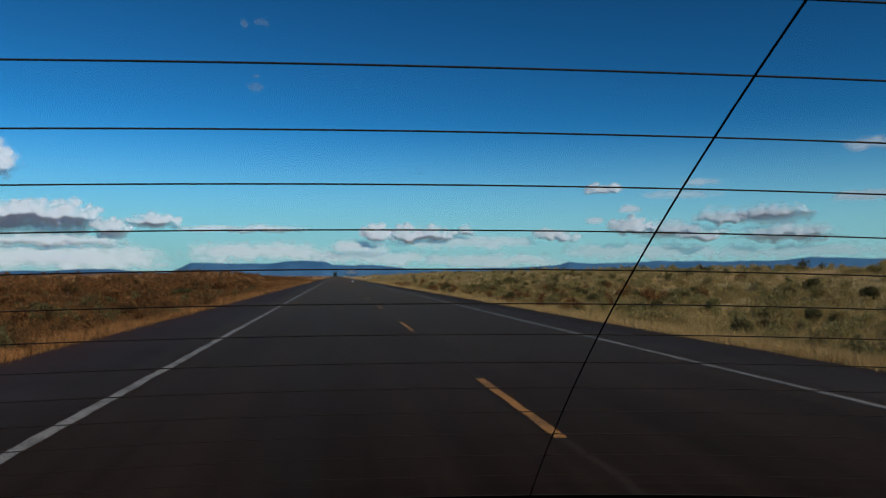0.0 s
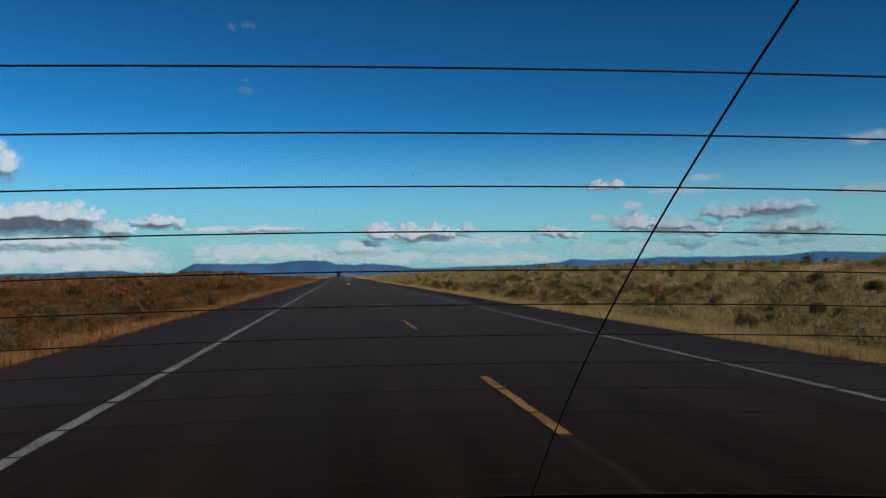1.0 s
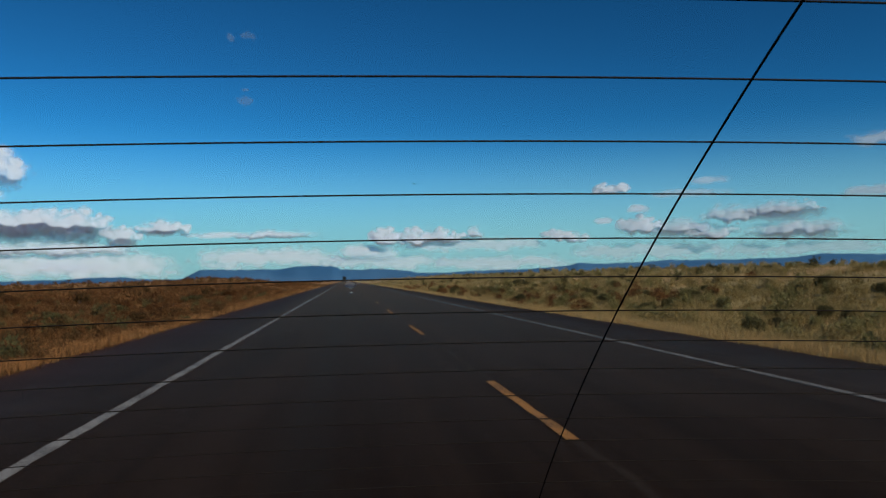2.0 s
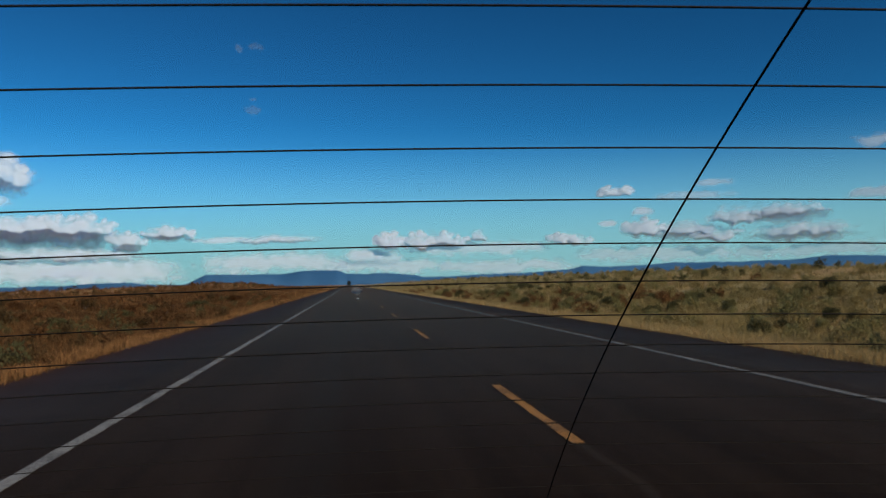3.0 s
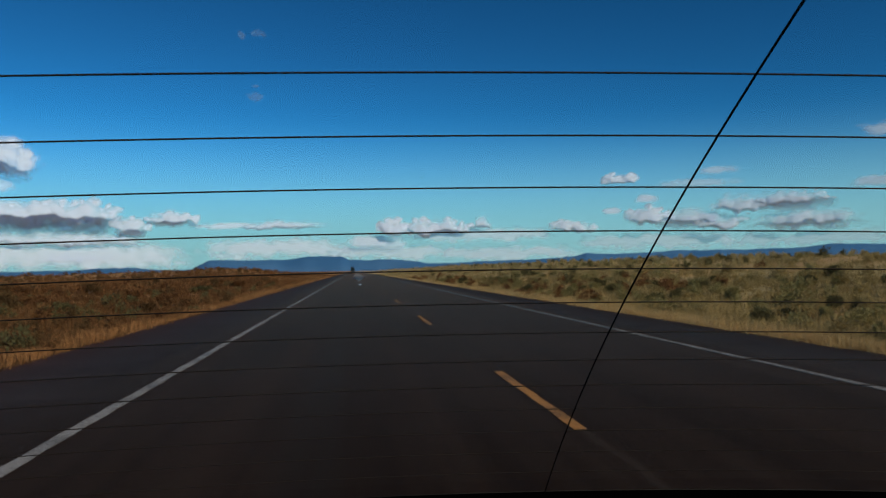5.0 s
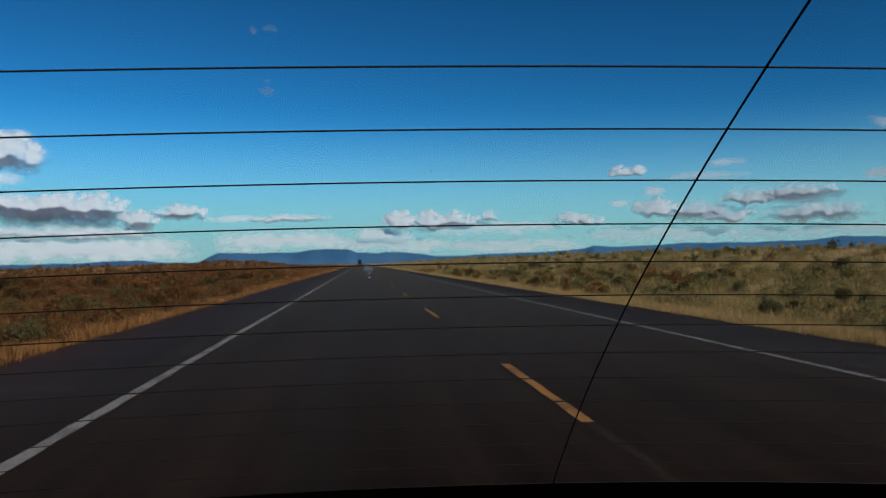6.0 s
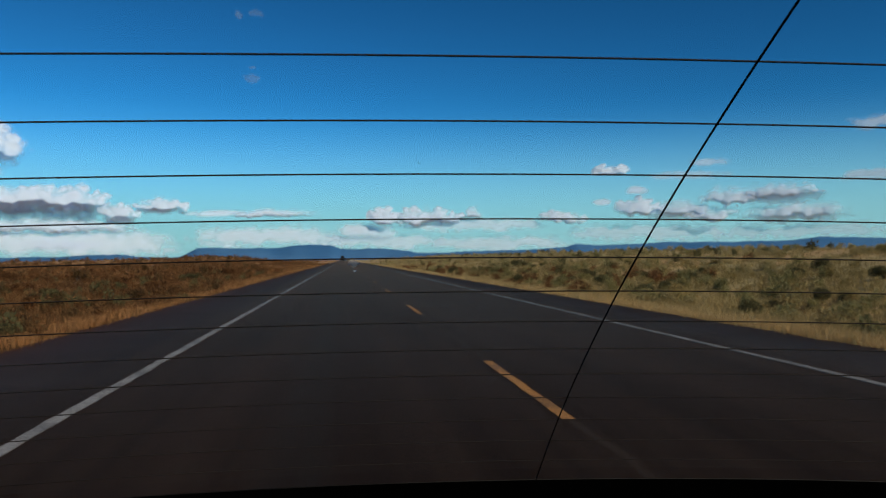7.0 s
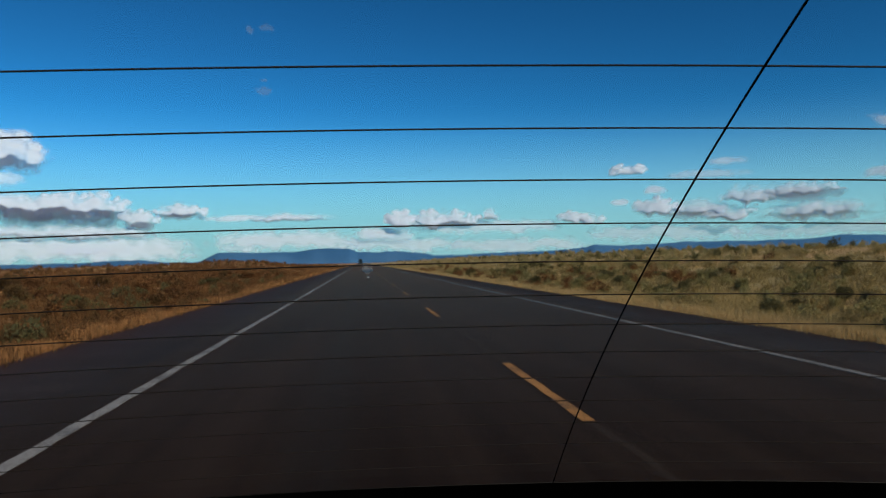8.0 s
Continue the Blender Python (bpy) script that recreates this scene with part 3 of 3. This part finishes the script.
def build_plants():
    rng = np.random.default_rng(33)
    # shrubs that can be told apart
    kinds = [
        (1.2, 0.62, SAGE, "rounded grey-green sagebrush on dry grass"),
        (0.9, 0.5, SAGE, "low grey-green sagebrush on dry grass"),
        (1.2, 0.62, DARK_SAGE, "tall dark olive shrub among dry grass"),
        (0.9, 0.5, DARK_SAGE, "dark olive shrub among dry grass"),
        (0.7, 0.42, STRAW_SCRUB, "small straw-coloured brush among dry grass"),
        (1.0, 0.5, STRAW_SCRUB, "straw-coloured brush among dry grass"),
    ]
    left_kinds = [
        (1.1, 0.55, RUST_SCRUB, "russet dried-out shrub among rusty grass"),
        (1.3, 0.62, RUST_SCRUB, "spreading russet dried-out shrub among rusty grass"),
        (0.8, 0.45, RUST_SCRUB, "small russet dried-out shrub among rusty grass"),
        (1.0, 0.6, BROWN_SCRUB, "dark brown shrub among rusty grass"),
        (1.2, 0.6, DARK_SAGE, "dark olive shrub among rusty grass"),
    ]
    for table, n, sgn in ((kinds, 170, 1), (left_kinds, 125, -1)):
        protos = [bush(rng, w, h, int(2600 * w), m, l) for w, h, m, l in table]
        used = set()
        for k in range(n):
            y = along(rng, 1, 9.0, 85.0)[0]
            x = 7.9 + rng.gamma(1.5, 5.0) if sgn > 0 else -5.3 - rng.gamma(1.5, 4.5)
            # the darker shrubs keep to the lower ground, the pale brush to the rise
            i = int(rng.integers(len(protos)))
            if sgn > 0 and k >= len(protos):
                i = int(rng.choice((0, 1, 4, 5, 5) if x > 16 else (0, 1, 2, 3, 3)))
            # and greener shrubs grow where the rusty bank runs low
            if sgn < 0 and k >= len(protos):
                i = int(rng.choice((2, 3, 4, 4) if x > -9 and y < 24 else (0, 1, 2, 0, 1, 3, 4)))
            s = rng.uniform(0.45, 0.9) * (0.75 if y < 20 else 1.0)
            z = float(height(x, y)) - 0.03
            m = pose(x, y, z, 0, 0, rng.uniform(0, 360)) @ Matrix.Diagonal((s, s, s * rng.uniform(0.85, 1.15), 1))
            if i not in used:
                used.add(i)
                protos[i].matrix_basis = m
            else:
                c = copy_thing(protos[i], Matrix())
                c.matrix_basis = m
    # the scrub beyond them
    n = 2400
    y = along(rng, n, 40.0, 700.0)
    x = 11 + rng.gamma(1.3, 16.0, n) * (0.6 + y / 160)
    scatter_far("far_scrub", rng, x[::5], y[::5], rng.uniform(0.4, 0.85, n)[::5], DARK_SAGE, "dark olive scrub covering the rise", 170)
    m = np.arange(n) % 5
    a, b = m == 1, m > 1
    scatter_far("far_scrub", rng, x[a], y[a], rng.uniform(0.3, 0.75, n)[a], SAGE, "grey-green sagebrush covering the rise", 170)
    scatter_far("far_scrub", rng, x[b], y[b], rng.uniform(0.3, 0.75, n)[b], STRAW_SCRUB, "straw-coloured brush covering the rise", 170)
    n = 2700
    y = along(rng, n, 35.0, 700.0)
    x = -8.5 - rng.gamma(1.3, 15.0, n) * (0.6 + y / 160)
    scatter_far("far_scrub", rng, x[::7], y[::7], rng.uniform(0.4, 1.0, n)[::7], BROWN_SCRUB, "dark brown scrub in rusty grassland", 130)
    m = np.arange(n) % 7 > 0
    scatter_far("far_scrub", rng, x[m], y[m], rng.uniform(0.4, 0.9, n)[m], RUST_SCRUB, "russet dry scrub in rusty grassland", 130)
    # low cushions of brush that fill the ground between the shrubs
    n = 520
    y = along(rng, n, 9.0, 75.0)
    x = 7.3 + rng.gamma(1.5, 5.0, n) * (0.7 + y / 60)
    m = np.where(x > 15, rng.integers(0, 2, n), 1 + rng.integers(0, 2, n))
    for k, (mat, words) in enumerate(((STRAW_SCRUB, "pale straw-coloured cushion brush between the shrubs"), (OLIVE_GRASS, "faded bunch-grass cushions between the shrubs"),
                                      (SAGE, "grey-green cushion sage between the shrubs"))):
        scatter_far("low_brush", rng, x[m == k], y[m == k], rng.uniform(0.3, 0.75, n)[m == k], mat, words, 330, 0.06)
    n = 420
    y = along(rng, n, 9.0, 75.0)
    x = -4.5 - rng.gamma(1.4, 4.4, n) * (0.7 + y / 60)
    m = np.arange(n) % 4
    for k, (mat, words) in enumerate(((RUST_SCRUB, "russet cushion brush between the shrubs"), (DARK_RUST_GRASS, "brown cushion brush between the shrubs"),
                                      (BROWN_SCRUB, "dark brown cushion brush between the shrubs"), (DARK_SAGE, "dark olive cushion brush between the shrubs"))):
        scatter_far("low_brush", rng, x[m == k], y[m == k], rng.uniform(0.3, 0.7, n)[m == k], mat, words, 330, 0.06)
    # russet brush near the road, further back
    n = 110
    y = along(rng, n, 24.0, 110.0)
    scatter_far("low_brush", rng, 7.0 + rng.gamma(1.5, 2.2, n), y, rng.uniform(0.35, 0.8, n), RUST_SCRUB, "russet cushion brush near the pale verge", 330, 0.06)
    # grass
    n = 22000
    y = along(rng, n, 4.5, 160.0)
    grass("verge_grass", rng, EDGE_RIGHT + 0.05 + rng.gamma(1.7, 0.22, n) * np.clip(0.5 + y / 16, 0, 3), y, 0.14, STRAW, "pale straw-coloured grass along the verge")
    y = along(rng, n, 4.5, 160.0)
    grass("verge_grass", rng, EDGE_LEFT - 0.05 - rng.gamma(1.6, 0.17, n) * np.clip(0.5 + y / 16, 0, 4), y, 0.13, RUST_GRASS, "rust-coloured dry grass along the verge")
    n = 30000
    y = along(rng, n, 7.0, 240.0)
    grass("range_grass", rng, 6.7 + rng.gamma(1.2, 8.0, n) * (0.6 + y / 90), y, 0.2, OLIVE_GRASS, "faded straw-coloured bunch grass between the shrubs")
    y = along(rng, n, 7.0, 240.0)
    grass("range_grass", rng, -4.25 - rng.gamma(1.2, 7.0, n) * (0.6 + y / 90), y, 0.2, DARK_RUST_GRASS, "brown bunch grass between the shrubs")


build_plants()


# ---- the car ----
PIVOT = Vector((0.0, 0.25, 1.14))
CAR_TURN = Matrix.Translation(PIVOT) @ Matrix.Rotation(radians(-2.6), 4, "Z") @ Matrix.Translation(-PIVOT)
GLASS_TURN = Matrix.Translation(PIVOT) @ Matrix.Rotation(radians(-2.6), 4, "Z") @ Matrix.Rotation(radians(-0.47), 4, "Y") @ Matrix.Translation(-PIVOT)
SLOPE = radians(31.63)
MID = 0.121      # the window's middle, where the upright wire runs


def pane(u, s, off=0.0):
    """A point on the rear window: u across, s down the slope, off outwards."""
    b = off - u * u * 0.1818 / 2 - (s - 0.15) ** 2 * 0.685 / 2
    p = Vector((u, 0.2167 + s * math.cos(SLOPE) + b * math.sin(SLOPE), 1.2032 - s * math.sin(SLOPE) + b * math.cos(SLOPE)))
    return GLASS_TURN @ p


def sheet(u0, u1, s0, s1, off0, off1, nu=24, ns=16, taper=0.0):
    """A slab that follows the curved window."""
    bm = bmesh.new()
    rings = []
    for j in range(ns + 1):
        s = s0 + (s1 - s0) * j / ns
        k = 1 + taper * (s - s0)
        us = [MID + (u0 + (u1 - u0) * i / nu - MID) * k for i in range(nu + 1)]
        rings.append([pane(u, s, off0) for u in us] + [pane(u, s, off1) for u in reversed(us)])
    loft(bm, rings)
    return bm


def ribbon(points, width, thick, flat):
    """A flat printed track along points; flat(i) gives its sideways and outward unit vectors."""
    bm = bmesh.new()
    rings = []
    for i, p in enumerate(points):
        a, b = flat(i)
        rings.append([p - a * width / 2, p + a * width / 2, p + a * width / 2 * 0.7 + b * thick, p - a * width / 2 * 0.7 + b * thick])
    loft(bm, rings)
    return bm


def disc(u, s, ru, rs, off, n=14, squash=1.0):
    """A small thin patch on the window, with its rim marked."""
    verts, faces, rims = [pane(u, s, off)], [], [0.0]
    for ring in (0.35, 0.7, 1.0):
        for k in range(n):
            a = 6.2832 * k / n
            wide = 1.0 - squash * max(0.0, math.sin(a)) * 0.75
            verts.append(pane(u + ru * ring * math.cos(a) * wide, s + rs * ring * math.sin(a), off))
            rims.append(ring)
    for k in range(n):
        faces.append((0, 1 + k, 1 + (k + 1) % n))
        for r in (0, 1):
            a, b = 1 + r * n, 1 + (r + 1) * n
            faces.append((a + k, b + k, b + (k + 1) % n, a + (k + 1) % n))
    return verts, faces, rims


def mirrored(points):
    return [CAR_TURN @ Vector(p) for p in points]


def build_car():
    car = new("car")
    car.matrix_basis = Matrix.Translation(CAR_TURN @ Vector((MID, -1.2, 0.0)))
    tagged(car, "dark grey hatchback with a heated rear window on the highway", "car")

    # rear window
    window = part("rear_window", sheet(MID - 0.60, MID + 0.60, -0.16, 0.47, 0.0, 0.004, taper=0.12), GLASS, car, "curved clear rear window glass")
    window.visible_shadow = False
    smooth(window)
    inward = -0.0004
    for k in range(-4, 13):
        s = 0.03 * k
        half = 0.57 * (1 + 0.12 * (s + 0.16))
        us = [MID - half + 2 * half * i / 60 for i in range(61)]
        pts = [pane(u, s, inward) for u in us]
        down = (pane(MID, s + 0.01) - pane(MID, s)).normalized()
        outw = (pane(MID, s, 0.01) - pane(MID, s)).normalized()
        wire = part("heating_wire", ribbon(pts, 0.00072, 0.0003, lambda i: (down, -outw)), WIRE, window)
    ss = [-0.15 + 0.55 * i / 40 for i in range(41)]
    pts = [pane(MID, s, inward - 0.0004) for s in ss]
    across = (pane(MID + 0.01, 0.1) - pane(MID, 0.1)).normalized()
    outw = (pane(MID, 0.1, 0.01) - pane(MID, 0.1)).normalized()
    part("upright_wire", ribbon(pts, 0.00085, 0.0003, lambda i: (across, -outw)), WIRE, window)
    part("lower_band", sheet(MID - 0.60, MID + 0.60, 0.390, 0.47, -0.0009, -0.0004, 24, 6, 0.12), FRIT, window, "black ceramic edge band")
    part("upper_band", sheet(MID - 0.60, MID + 0.60, -0.16, -0.135, -0.003, -0.001, 24, 3, 0.12), FRIT, window, "black ceramic edge band")
    for side in (-1, 1):
        part("busbar", sheet(MID + side * 0.585 - 0.012, MID + side * 0.585 + 0.012, -0.135, 0.392, -0.003, -0.001, 2, 16, 0.12), FRIT, window, "black ceramic edge band")
    # marks on the glass
    for name, mat, u, s, ru, rs, squash in MARKS:
        v, f, r = disc(u, s, ru, rs, -0.0012, squash=squash)
        ob = from_arrays(name, [tuple(q) for q in v], f, mat)
        at = ob.data.attributes.new("rim", "FLOAT", "POINT")
        at.data.foreach_set("value", r)
        ob.parent = window
        ob.matrix_basis = (car.matrix_basis @ window.matrix_basis).inverted()
        ob.visible_shadow = True

    # body: lower shell, lofted from nose to tail
    rings = []
    for y, lo, hi, half in ((-3.30, 0.36, 0.60, 0.62), (-3.22, 0.26, 0.70, 0.76), (-2.7, 0.20, 0.80, 0.84), (-1.9, 0.18, 0.88, 0.87), (-0.6, 0.18, 0.895, 0.88),
                            (0.25, 0.18, 0.895, 0.87), (0.58, 0.22, 0.885, 0.83), (0.70, 0.30, 0.80, 0.78), (0.74, 0.36, 0.62, 0.70)):
        mid = (lo + hi) / 2
        ring = [(-half * 0.9, lo), (-half, lo + 0.10), (-half, mid), (-half * 0.985, hi - 0.07), (-half * 0.93, hi), (half * 0.93, hi), (half * 0.985, hi - 0.07), (half, mid), (half, lo + 0.10), (half * 0.9, lo)]
        rings.append(mirrored([(MID + x, y, z) for x, z in ring]))
    bm = bmesh.new()
    loft(bm, rings)
    part("body_shell", bm, PAINTWORK, car, "dark grey painted lower body")
    # shelf behind the seats
    bm = bmesh.new()
    box(bm, MID - 0.74, MID + 0.74, -0.45, 0.62, 0.897, 0.915, 0.006)
    bmesh.ops.transform(bm, matrix=CAR_TURN, verts=bm.verts[:])
    part("parcel_shelf", bm, TRIM, car, "black parcel shelf")
    # roof skin with its lining
    bm = bmesh.new()
    rings = []
    for y, z, half in ((-1.35, 1.235, 0.56), (-1.1, 1.275, 0.58), (-0.5, 1.30, 0.60), (-0.1, 1.298, 0.60), (0.085, 1.268, 0.595)):
        rings.append(mirrored([(MID + x * half, y, z - 0.03 * abs(x) ** 3) for x in (-1, -0.6, 0, 0.6, 1)] + [(MID + x * half, y, z - 0.028 - 0.03 * abs(x) ** 3) for x in (1, 0.6, 0, -0.6, -1)]))
    loft(bm, rings)
    part("roof", bm, PAINTWORK, car, "dark grey painted roof")
    # rear pillars, side windows, windscreen
    for side in (-1, 1):
        bm = bmesh.new()
        loft(bm, [mirrored([(MID + side * x, y, z) for x, y, z in q]) for q in (
            ((0.585, 0.03, 1.252), (0.585, -0.18, 1.262), (0.61, -0.18, 1.262), (0.61, 0.07, 1.245)),
            ((0.665, 0.54, 0.90), (0.71, 0.10, 0.90), (0.80, 0.10, 0.90), (0.75, 0.60, 0.90)))])
        part("rear_pillar", bm, PAINTWORK, car, "dark grey painted pillar")
        bm = bmesh.new()
        loft(bm, [mirrored([(MID + side * x, y, z) for x, y, z in q]) for q in (
            ((0.575, -0.18, 1.255), (0.575, -1.33, 1.205), (0.581, -1.33, 1.205), (0.581, -0.18, 1.255)),
            ((0.765, 0.10, 0.885), (0.765, -1.95, 0.875), (0.771, -1.95, 0.875), (0.771, 0.10, 0.885)))])
        part("side_window", bm, DARK_GLASS, car, "dark tinted side window")
    bm = bmesh.new()
    loft(bm, [mirrored([(MID + x, y, z) for x, y, z in q]) for q in (
        ((-0.56, -1.35, 1.215), (0.56, -1.35, 1.215), (0.56, -1.356, 1.222), (-0.56, -1.356, 1.222)),
        ((-0.76, -1.95, 0.875), (0.76, -1.95, 0.875), (0.76, -1.957, 0.882), (-0.76, -1.957, 0.882)))])
    part("windscreen", bm, DARK_GLASS, car, "dark tinted windscreen")
    # tail lamps and bumper
    for side in (-1, 1):
        bm = bmesh.new()
        box(bm, MID + side * 0.64 - 0.09, MID + side * 0.64 + 0.09, 0.66, 0.745, 0.62, 0.76, 0.02)
        bmesh.ops.transform(bm, matrix=CAR_TURN, verts=bm.verts[:])
        part("tail_lamp", bm, RED_LENS, car, "red tail lamp")
    bm = bmesh.new()
    box(bm, MID - 0.72, MID + 0.72, 0.60, 0.79, 0.33, 0.52, 0.05)
    bmesh.ops.transform(bm, matrix=CAR_TURN, verts=bm.verts[:])
    part("bumper", bm, TRIM, car, "black plastic rear bumper")
    for y in (-2.55, -0.05):
        for side in (-1, 1):
            c = CAR_TURN @ Vector((MID + side * 0.78, y, 0.31))
            turn = Matrix.Translation(c) @ Matrix.Rotation(radians(-2.6), 4, "Z") @ Matrix.Rotation(radians(90), 4, "Y")
            bm = bmesh.new()
            prof = ((0.20, -0.09), (0.28, -0.10), (0.305, -0.085), (0.31, -0.04), (0.31, 0.04), (0.305, 0.085), (0.28, 0.10), (0.20, 0.09))
            loft(bm, [[turn @ Vector((r * math.cos(q), r * math.sin(q), w)) for r, w in prof] for q in [6.28319 * i / 36 for i in range(37)]], cap=False)
            bmesh.ops.remove_doubles(bm, verts=bm.verts[:], dist=0.0005)
            wheel = part("wheel", bm, RUBBER, car, "black rubber tyre")
            bm = bmesh.new()
            bmesh.ops.create_cone(bm, cap_ends=True, segments=28, radius1=0.205, radius2=0.205, depth=0.15, matrix=turn)
            for q in range(5):
                m = turn @ Matrix.Rotation(q * 1.2566, 4, "Z") @ Matrix.Translation((0.1, 0, 0.0)) @ Matrix.Diagonal((0.17, 0.035, 0.18, 1))
                bmesh.ops.create_cube(bm, size=1.0, matrix=m)
            part("rim", bm, ALLOY, wheel, "alloy wheel rim")


# marks on the window: name, material, across, down the slope, half sizes, pointedness
MARKS = (
    ("glass_chip", CHIP, 0.0004, 0.1228, 0.0046, 0.0074, 1.0),
    ("glass_chip", CHIP_TIP, 0.0006, 0.1290, 0.0012, 0.0012, 0.6),
    ("dried_drop", DUST, -0.0191, -0.0168, 0.0032, 0.0028, 0.3),
    ("dried_drop", DUST, -0.0241, -0.0160, 0.0014, 0.0024, 0.3),
    ("dried_drop", DUST, -0.0238, 0.0048, 0.0018, 0.0010, 0.0),
    ("dried_drop", DUST, -0.0246, 0.0102, 0.0034, 0.0036, 0.2),
    ("dark_speck", SPECK, 0.025, 0.0525, 0.0009, 0.0009, 0.0),
)
build_car()


# ---- a lorry far behind ----
def build_lorry():
    y0, x0 = 430.0, -0.35
    lorry = new("lorry")
    lorry.matrix_basis = Matrix.Translation((x0, y0, 0.0))
    tagged(lorry, "dark lorry far off on the highway", "lorry")
    bm = bmesh.new()
    box(bm, x0 - 1.05, x0 + 1.05, y0, y0 + 2.0, 0.55, 2.6, 0.12)
    part("cab", bm, PAINTWORK, lorry)
    bm = bmesh.new()
    box(bm, x0 - 0.95, x0 + 0.95, y0 - 0.03, y0 + 0.02, 1.6, 2.35, 0.01)
    part("windscreen", bm, DARK_GLASS, lorry)
    bm = bmesh.new()
    box(bm, x0 - 0.95, x0 + 0.95, y0 + 2.15, y0 + 8.0, 0.9, 3.3, 0.05)
    part("cargo_box", bm, TRIM, lorry)
    bm = bmesh.new()
    box(bm, x0 - 0.5, x0 + 0.5, y0 + 0.4, y0 + 7.8, 0.5, 0.9, 0.02)
    part("chassis", bm, TRIM, lorry)
    for y in (0.9, 5.4, 6.6):
        for side in (-0.9, 0.9):
            bm = bmesh.new()
            m = Matrix.Translation((x0 + side, y0 + y, 0.47)) @ Matrix.Rotation(radians(90), 4, "Y")
            bmesh.ops.create_cone(bm, cap_ends=True, segments=20, radius1=0.48, radius2=0.48, depth=0.28, matrix=m)
            part("wheel", bm, RUBBER, lorry)


build_lorry()
